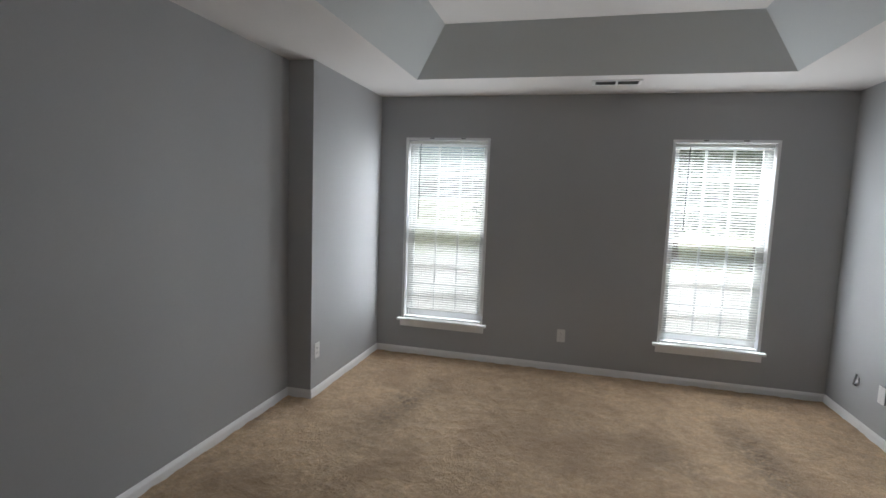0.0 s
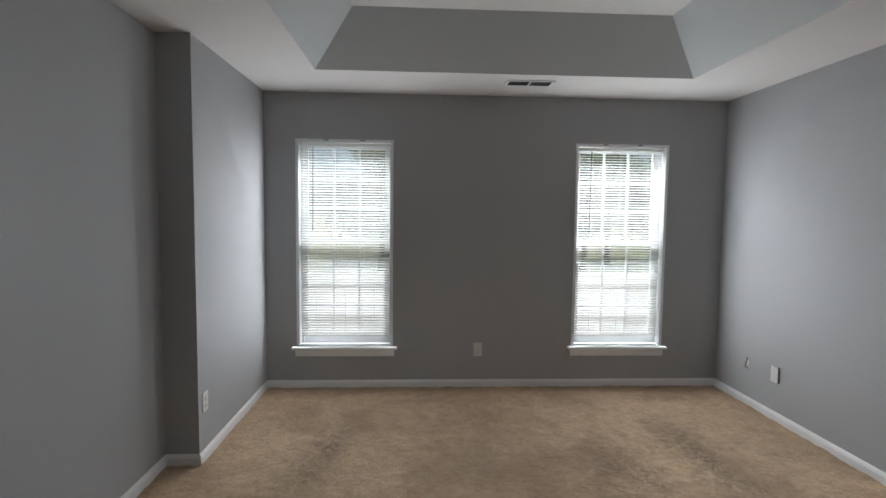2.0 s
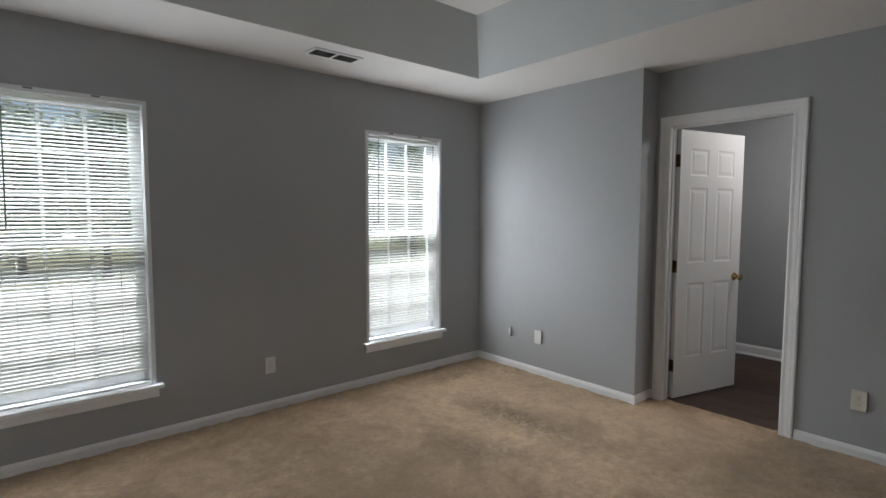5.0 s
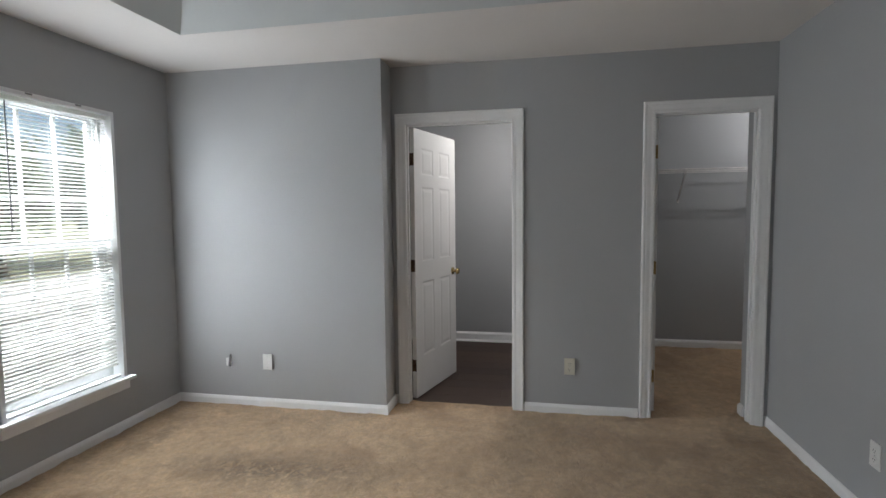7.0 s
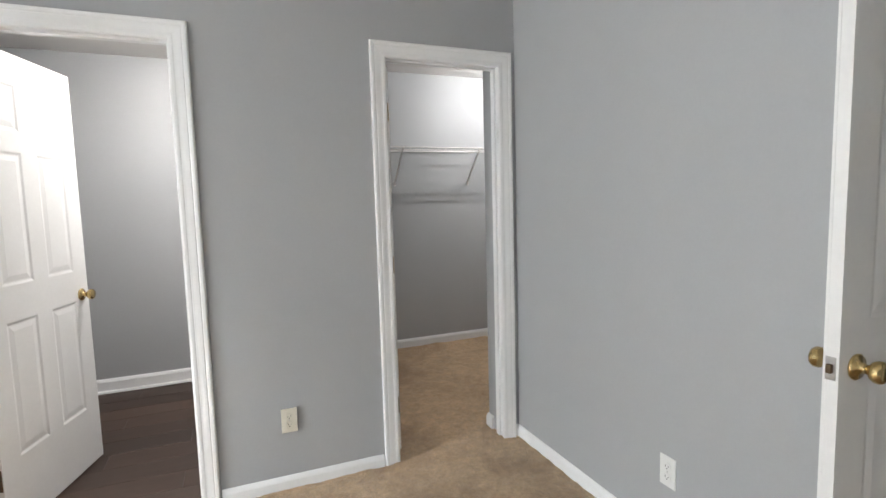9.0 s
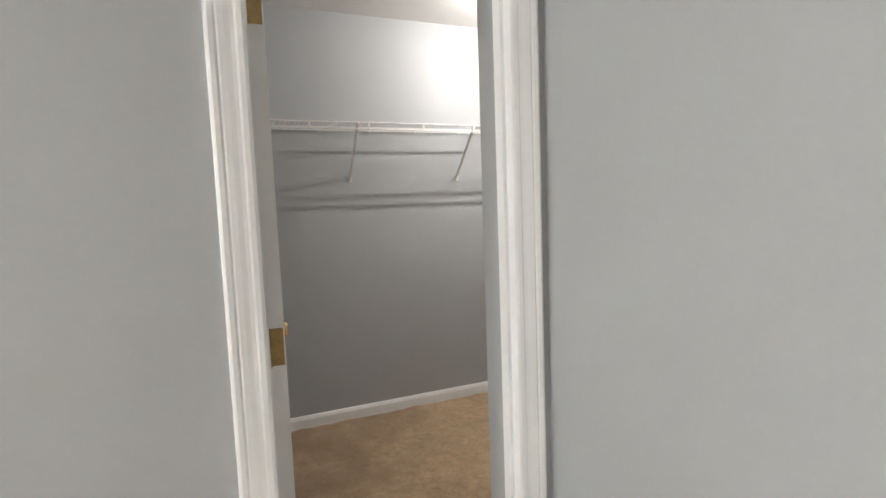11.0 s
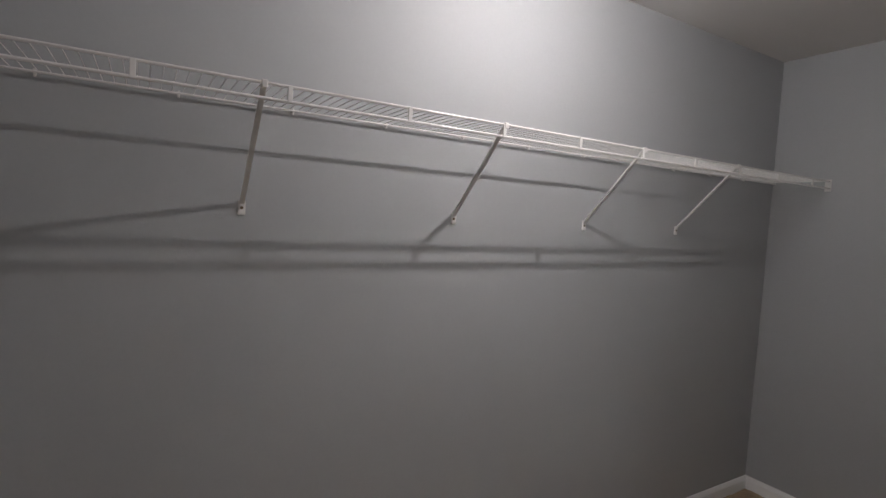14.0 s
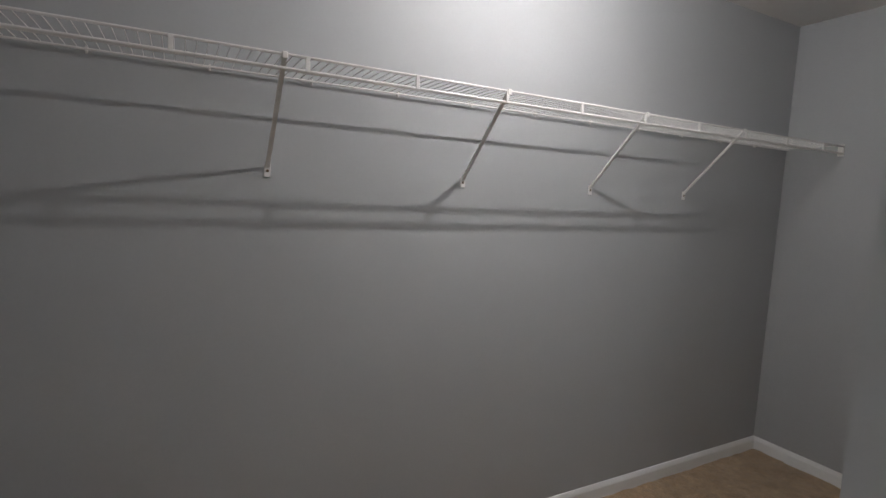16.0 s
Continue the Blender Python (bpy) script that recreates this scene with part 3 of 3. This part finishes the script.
def blind(x0, x1, tilt, label):
    """A lowered mini blind hung inside the window's reveal."""
    w = x1 - x0 - 0.056
    ob = base("window_blind", pose(x0 + 0.028, 0.036, SILL_Z), label, "blind", group="window blinds")
    h = HEAD_Z - SILL_Z - 0.024
    bm = boxed(0, w, -0.013, 0.013, h - 0.030, h - 0.003, bevel=0.003)
    part("headrail", bm, SLAT, ob)
    for x in (w * 0.30, w * 0.70):
        part("bracket", boxed(x - 0.02, x + 0.02, -0.046, -0.032, h + 0.012, h + 0.022, bevel=0.002), GREYCAP, ob, "dark metal clip")
    bottom, pitch = 0.092, 0.0215
    n = int((h - 0.045 - bottom) / pitch)
    bm = bmesh.new()
    prof = [(-0.0125 + 0.025 * i / 6, 0.0022 * (1 - ((i - 3) / 3) ** 2)) for i in range(7)]
    rows = [[bm.verts.new((x, y, z + dz)) for y, z in prof] for dz in (0, 0.0006) for x in (0.003, w - 0.003)]
    for i in range(6):
        bm.faces.new((rows[0][i], rows[1][i], rows[1][i + 1], rows[0][i + 1]))
        bm.faces.new((rows[2][i + 1], rows[3][i + 1], rows[3][i], rows[2][i]))
    for i in (0, 6):
        bm.faces.new((rows[0][i], rows[2][i], rows[3][i], rows[1][i]))
    slat = mesh_of("slat", bm, SLAT)
    for i in range(n):
        sag = random.uniform(-0.0009, 0.0009)
        shared("slat", slat, ob, pose(0, 0, bottom + 0.018 + pitch * i + sag, tilt + random.uniform(-2.5, 2.5), random.uniform(-0.06, 0.06), 0))
    part("bottom_rail", boxed(0.002, w - 0.002, -0.012, 0.012, bottom - 0.012, bottom + 0.002, bevel=0.003), SLAT, ob)
    for x in (0.13, w / 2, w - 0.13):
        bm = tube(bmesh.new(), (x, -0.0135, bottom), (x, -0.0135, h - 0.03), 0.0008, 5)
        part("ladder_cord", tube(bm, (x, 0.0135, bottom), (x, 0.0135, h - 0.03), 0.0008, 5), SLAT, ob)
    bm = tube(bmesh.new(), (0.105, -0.022, h - 0.72), (0.11, -0.02, h - 0.035), 0.0036, 6)
    part("tilt_wand", bm, CORD, ob, "dark plastic tilt wand")
    bm = tube(bmesh.new(), (w - 0.075, -0.018, h - 0.62), (w - 0.07, -0.016, h - 0.03), 0.0014, 5)
    lathe(bm, ((0, 0.002), (0.006, 0.006), (0.03, 0.007), (0.036, 0.003)), (w - 0.075, -0.018, h - 0.655), (0, 0, 1), 8)
    part("lift_cord", bm, SLAT, ob)
    return ob


window("window_1", *WIN[0])
window("window_2", *WIN[1])
blind(*WIN[0], 30, "white slatted mini blind lowered with open slats, washed out by daylight")
blind(*WIN[1], 23, "white slatted mini blind lowered with open slats before trees")


# ---- wall plates ----
def wall_plate(name, m, mat, label, kind_of, gap=0.0):
    """A plate in the x-z plane that faces -y; kind_of: duplex, jack, blank, switch."""
    ob = base(name, m, label, "outlet" if kind_of == "duplex" else "wall plate")
    part("cover_plate", boxed(-0.036, 0.036, -0.0055, 0.0, -0.058, 0.058, bevel=0.0022), mat, ob)
    # a loose plate's shaded edge is put in as a dark grey rim
    if gap:
        part("box_rim", boxed(-0.0335, 0.0335, 0.0, gap, -0.055, 0.055), GREYCAP, ob, "grey rim coloured as the shaded edge behind the loose plate")
    if kind_of == "duplex":
        for z in (-0.02, 0.02):
            rec = part("receptacle", lathe(bmesh.new(), ((0, 0.0165), (0.0018, 0.0165), (0.0026, 0.015)), (0, -0.0053, z), (0, -1, 0), 18), mat, ob)
            bm = boxed(-0.0075, -0.0055, -0.0086, -0.0075, z - 0.002, z + 0.006)
            box(bm, 0.0055, 0.0075, -0.0086, -0.0075, z - 0.001, z + 0.005)
            part("slot", box(bm, -0.002, 0.002, -0.0086, -0.0075, z - 0.010, z - 0.006), DARK, rec)
        part("screw", lathe(bmesh.new(), ((0, 0.003), (0.001, 0.0028)), (0, -0.0054, 0), (0, -1, 0), 10), STEEL, ob)
    else:
        part("jack", boxed(-0.010, 0.010, -0.0075, -0.005, -0.012, 0.012, bevel=0.001), mat, ob)
        for z in (-0.042, 0.042):
            part("screw", lathe(bmesh.new(), ((0, 0.003), (0.001, 0.0028)), (0, -0.0054, z), (0, -1, 0), 10), STEEL, ob)
    return ob


wall_plate("wall_outlet", pose(-2.083, 0, 0.325), PLASTIC, "white duplex outlet on grey wall between windows", "duplex")
wall_plate("wall_outlet", pose(JUT, -1.215, 0.345, 0, 0, 90), PLASTIC, "white duplex outlet on the stepped grey wall", "duplex")
wall_plate("wall_plate", pose(-0.011, -0.742, 0.338, 0, 0, -90), PLASTIC, "white cable jack plate standing loose on grey wall", "jack", 0.011)
wall_plate("wall_outlet", pose(EAST - 0.009, -2.888, 0.338, 0, 0, -90), IVORY, "ivory duplex outlet between the two doorways", "duplex", 0.009)
wall_plate("wall_outlet", pose(-0.842, BACK, 0.322, 0, 0, 180), PLASTIC, "white duplex outlet on plain grey wall", "duplex")
# a small open cable hole with a bent stub
ob = base("cable_stub", pose(0, -0.432, 0.330, 0, 0, -90), "small grey cable clip and stub on grey wall", "cable")
part("clip", boxed(-0.030, 0.012, -0.008, 0.0, -0.038, 0.022, bevel=0.004), PLASTIC, ob)
bm = tube(bmesh.new(), (0.0, -0.008, -0.034), (0.014, -0.034, -0.02), 0.008, 8)
part("stub", tube(bm, (0.014, -0.034, -0.02), (0.018, -0.022, 0.052), 0.007, 8), GREYCAP, ob, "dark bent cable end")

# ---- ceiling vent ----
ob = base("ceiling_vent", pose(-1.785, -0.435, CEIL), "white ceiling register with two dark louvred openings", "vent")
L, W = 0.178, 0.078
bm = boxed(-L, L, -W, -W + 0.022, -0.008, 0.0, bevel=0.002)
box(bm, -L, L, W - 0.022, W, -0.008, 0.0, bevel=0.002)
box(bm, -L, -L + 0.022, -W + 0.022, W - 0.022, -0.008, 0.0)
box(bm, L - 0.022, L, -W + 0.022, W - 0.022, -0.008, 0.0)
box(bm, -0.008, 0.008, -W + 0.022, W - 0.022, -0.008, 0.0)
part("frame", bm, TRIM, ob)
# flat sheet whose dark colour stands for the shade inside the duct
part("backing", boxed(-L + 0.02, L - 0.02, -W + 0.02, W - 0.02, -0.0015, -0.0005), VENTDARK, ob, "dark sheet standing in for the shaded duct")
fin = mesh_of("slat", boxed(-0.0725, 0.0725, -0.005, 0.005, -0.0006, 0.0006), GREYCAP)
for sx in (-1, 1):
    for i in range(7):
        shared("slat", fin, ob, pose(sx * 0.082, -0.045 + 0.015 * i, -0.0055, 35, 0, 0))


# ---- closet shelf ----
SX, SZ, LIP = 1.905, 1.803, 0.036


def wire_shelf(m, length, depth, braces, label, brace=True):
    """A ventilated wire shelf; wall at x = 0, front at x = -depth, along y from 0 to -length, deck at z = 0."""
    ob = base("wire_shelf", m, label, "shelf")
    for x, z, r, nm in ((-depth, 0, 0.0040, "front_rod"), (-depth, -LIP, 0.0042, "lip_rod"), (-depth * 0.45, -0.005, 0.0042, "middle_rod"), (-0.014, -0.005, 0.0032, "back_rod")):
        part(nm, tube(bmesh.new(), (x, 0, z), (x, -length, z), r, 8), WIRE, ob)
    wire = mesh_of("cross_wire", tube(bmesh.new(), (-depth, 0, -0.0005), (-0.012, 0, -0.0005), 0.0013, 6), WIRE)
    n = int(length / 0.0254)
    for i in range(1, n):
        shared("cross_wire", wire, ob, Matrix.Translation((0, -i * 0.0254, 0)))
    post = mesh_of("lip_post", boxed(-0.003, 0.003, -0.006, 0.006, -LIP - 0.003, 0.003, bevel=0.0012), WIRE)
    y = 0.176
    while y < length - 0.05:
        shared("lip_post", post, ob, Matrix.Translation((-depth - 0.002, -y, 0)))
        y += 0.325
    clip = mesh_of("wall_clip", lathe(boxed(-0.016, 0.0, -0.003, 0.003, -0.012, 0.002, bevel=0.001), ((0, 0.003), (0.004, 0.0025)), (-0.012, 0, -0.016), (0, 0, 1), 8), WIRE)
    y = 0.30
    while y < length - 0.1:
        shared("wall_clip", clip, ob, Matrix.Translation((0, -y, 0)))
        y += 0.30
    for yb in braces:
        b = base("brace", Matrix.Translation((0, -yb, 0)))
        b.parent = ob
        bm = bmesh.new()
        a, e = Vector((-depth - 0.003, 0, 0.004)), Vector((-0.004, 0, -0.285))
        d = (e - a).normalized()
        nn = Vector((-d.z, 0, d.x)) * 0.0035
        s = Vector((0, 0.0065, 0))
        v = [bm.verts.new(p) for p in (a - nn - s, a + nn - s, a + nn + s, a - nn + s, e - nn - s, e + nn - s, e + nn + s, e - nn + s)]
        for q in ((3, 2, 1, 0), (4, 5, 6, 7), (0, 1, 5, 4), (1, 2, 6, 5), (2, 3, 7, 6), (3, 0, 4, 7)):
            bm.faces.new([v[j] for j in q])
        box(bm, -depth - 0.006, -depth + 0.004, -0.0075, 0.0075, -0.012, 0.007, bevel=0.002)
        part("bar", bm, WIRE, b)
        part("foot", boxed(-0.006, 0.0, -0.0105, 0.0105, -0.318, -0.276, bevel=0.0025), WIRE, b)
        part("screw", lathe(bmesh.new(), ((0, 0.005), (0.002, 0.0035)), (-0.006, 0, -0.298), (-1, 0, 0), 10), OLDBRASS, b)
    # end brackets on the side walls
    for y0, y1 in ((0.0, -0.006), (-length + 0.006, -length)):
        part("end_bracket", boxed(-depth - 0.008, -depth + 0.022, y0, y1, -LIP - 0.014, 0.012, bevel=0.002), WIRE, ob)
    return ob


wire_shelf(pose(CL_X, CL_N, SZ), CL_N - CL_S, CL_X - SX, [-(y - CL_N) for y in (-4.053, -4.770, -5.424, -6.050)], "long white wire shelf on slanted braces along closet wall")
wire_shelf(pose(STEP_X, CL_S, 1.085, 0, 0, 180), 1.12, 0.33, [], "white wire shelf carrying a rolled carpet remnant")

# ---- carpet remnant ----
def carpet_roll():
    line = []
    # inner scroll
    for i in range(40):
        f = i / 39
        ang = math.radians(-140 + 470 * (1 - f))
        rr = 0.052 + 0.038 * f
        line.append((0.845 + rr * 1.1 * math.cos(ang), 1.372 + rr * 0.8 * math.sin(ang)))
    # back under, up over the top, and down the front
    line += [(0.76, 1.285), (0.71, 1.31), (0.685, 1.39), (0.70, 1.46), (0.745, 1.488), (0.80, 1.497), (0.875, 1.488), (0.925, 1.462), (0.957, 1.425), (0.975, 1.375), (0.983, 1.32), (0.986, 1.22), (0.993, 1.11), (1.0, 1.005)]
    sm = line
    for _ in range(2):
        out = [sm[0]]
        for p, q in zip(sm, sm[1:]):
            out += [(p[0] * 0.75 + q[0] * 0.25, p[1] * 0.75 + q[1] * 0.25), (p[0] * 0.25 + q[0] * 0.75, p[1] * 0.25 + q[1] * 0.75)]
        sm = out + [sm[-1]]
    ys = [-5.2 - 0.05 * i for i in range(24)]

    def sheet(off0, off1):
        bm = bmesh.new()
        grid = []
        for off in (off0, off1):
            rows = []
            for yi, y in enumerate(ys):
                row = []
                for i, (x, z) in enumerate(sm):
                    if x > 0.96 and z < 1.40:
                        z -= (1.40 - z) / 0.28 * (-5.2 - y) * 0.12
                    p0, p1 = sm[max(i - 1, 0)], sm[min(i + 1, len(sm) - 1)]
                    tx, tz = p1[0] - p0[0], p1[1] - p0[1]
                    k = math.hypot(tx, tz) or 1
                    nx, nz = -tz / k, tx / k
                    wob = 0.004 * noise.noise(Vector((x * 9, y * 5, z * 9))) + (0.0025 * noise.noise(Vector((x * 120, z * 120, 3))) if off else 0)
                    yy = y + (0.006 * noise.noise(Vector((x * 60, z * 60, 1))) if yi == 0 else 0)
                    row.append(bm.verts.new((x + nx * (off + wob), yy, z + nz * (off + wob))))
                rows.append(row)
            grid.append(rows)
        for g in grid:
            for a, b in zip(g, g[1:]):
                for i in range(len(sm) - 1):
                    bm.faces.new((a[i], a[i + 1], b[i + 1], b[i])).smooth = True
        for yi in (0, -1):
            for i in range(len(sm) - 1):
                bm.faces.new((grid[0][yi][i], grid[0][yi][i + 1], grid[1][yi][i + 1], grid[1][yi][i]))
        for i in (0, -1):
            for k in range(len(ys) - 1):
                bm.faces.new((grid[0][k][i], grid[0][k + 1][i], grid[1][k + 1][i], grid[1][k][i]))
        return bm
    ob = base("carpet_roll", pose(0.09, -0.48, 0), "rolled beige carpet remnant with its end hanging off a shelf", "carpet roll")
    part("carpet_face", sheet(0.0, 0.011), REMNANT, ob, "beige carpet pile")
    part("backing", sheet(-0.003, -0.0002), BACKING, ob, "brown woven backing")
    bm = boxed(0.68, 0.90, -6.35, -5.26, 1.092, 1.30, bevel=0.03)
    part("inner_roll", bm, BACKING, ob, "tightly rolled carpet core")
    return ob


carpet_roll()

# ---- lamps ----
ob = base("closet_lamp", pose(LAMP[0], LAMP[1], CL_CEIL), "white porcelain ceiling lampholder with a lit bare bulb", "ceiling lamp")
part("lampholder", lathe(bmesh.new(), ((0, 0.057), (0.012, 0.057), (0.03, 0.04), (0.05, 0.022), (0.062, 0.018)), (0, 0, 0), (0, 0, -1)), PLASTIC, ob)
dz = CL_CEIL - LAMP[2] - 0.018
part("bulb", lathe(bmesh.new(), ((dz - 0.049, 0.006), (dz - 0.016, 0.006), (dz - 0.013, 0.010), (dz - 0.007, 0.014), (dz, 0.0155), (dz + 0.007, 0.014), (dz + 0.013, 0.009), (dz + 0.0155, 0.0)), (0, 0, 0), (0, 0, -1), 20), BULB, ob, "small lit white bulb")
# added out of view: a glowing dome that brightens the bathroom
ob = base("bathroom_fill_light", pose(1.15, -2.55, CEIL), "unseen dome light added to brighten the bathroom", "ceiling lamp")
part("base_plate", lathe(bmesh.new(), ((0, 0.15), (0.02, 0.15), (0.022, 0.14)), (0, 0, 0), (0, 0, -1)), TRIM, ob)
part("shade", lathe(bmesh.new(), ((0.021, 0.135), (0.05, 0.125), (0.08, 0.09), (0.095, 0.04), (0.098, 0.0)), (0, 0, 0), (0, 0, -1)), BATHGLOW, ob, "glowing dome added as bathroom fill")

# ---- outdoors ----
GROUND = -3.0
thing("ground", boxed(-600, 600, 0.6, 900, GROUND - 0.4, GROUND), GRASS, "lawn that reaches to the horizon", "ground", kind="structure")
thing("pavement", boxed(-45, 60, 6, 32, GROUND, GROUND + 0.05), CONCRETE, "pale concrete parking area", "pavement", kind="structure")


def tree(x, y, height, spread, seed, label):
    """Tapered trunk, limbs and a crown of many loose leaf clusters."""
    rnd = random.Random(seed)
    ob = base("tree", pose(x, y, GROUND), label, "tree", group="trees outside the windows")
    bm = bmesh.new()
    top = Vector((rnd.uniform(-0.3, 0.3), rnd.uniform(-0.3, 0.3), height * 0.8))
    lathe(bm, [(height * 0.8 * f, 0.22 * (1 - f) + 0.03 + (0.1 if f == 0 else 0)) for f in (0, 0.08, 0.25, 0.5, 0.75, 1)], (0, 0, 0), top, 10)
    tips = []
    for i in range(18):
        f = rnd.uniform(0.18, 0.98)
        a = rnd.uniform(0, math.tau)
        s = top * f
        reach = spread * rnd.uniform(0.5, 1.0) * (1.15 - 0.6 * f)
        e = s + Vector((math.cos(a) * reach, math.sin(a) * reach, reach * rnd.uniform(0.2, 0.7)))
        tube(bm, s, e, 0.035, 6)
        tips.append((s, e))
    part("trunk", bm, BARK, ob, "brown bark trunk with limbs")
    verts, faces = [], []
    for s, e in tips:
        for _ in range(9):
            c = s.lerp(e, rnd.uniform(0.35, 1.1)) + Vector((rnd.gauss(0, 0.45), rnd.gauss(0, 0.45), rnd.gauss(0, 0.35)))
            for _ in range(24):
                p = c + Vector((rnd.gauss(0, 0.5), rnd.gauss(0, 0.5), rnd.gauss(0, 0.4)))
                u = Vector((rnd.gauss(0, 1), rnd.gauss(0, 1), rnd.gauss(0, 0.5))).normalized() * rnd.uniform(0.14, 0.30)
                w = u.orthogonal().normalized() * u.length * 0.55
                k = len(verts)
                verts += [p - u, p + w, p + u, p - w]
                faces.append((k, k + 1, k + 2, k + 3))
    me = bpy.data.meshes.new("crown")
    me.from_pydata(verts, [], faces)
    me.materials.append(LEAF)
    crown = new("crown", me)
    crown.parent = ob
    tagged(crown, "loose green leaves", kind="stuff")


rnd = random.Random(7)
for i in range(20):
    x = -40 + 4.2 * i + rnd.uniform(-1, 1)
    if -24 < x < -6.5:
        continue
    tree(x, 36 + 5 * (i % 2) + rnd.uniform(-1, 1), rnd.uniform(11, 16), rnd.uniform(3.8, 5.0), 40 + i, "leafy green tree beyond the pale pavement")

# ---- bathroom planks ----
x, row = EAST + 0.054, 0
while x < BATH_X:
    w = min(0.178, BATH_X - x)
    y = CL_N + 0.09 - (0.4 * row % 1.2)
    while y < BATH_N:
        a, b = max(y, CL_N + 0.09), min(y + 1.2, BATH_N)
        if x < EAST + 0.105:
            a, b = max(a, D1[0]), min(b, D1[1])
        if b - a > 0.03:
            bm = boxed(x + 0.0012, x + w - 0.0012, a + 0.0012, b - 0.0012, -0.012, -0.001)
            part("plank", bm, PLANK, bath_floor)
        y += 1.2
    x += w
    row += 1
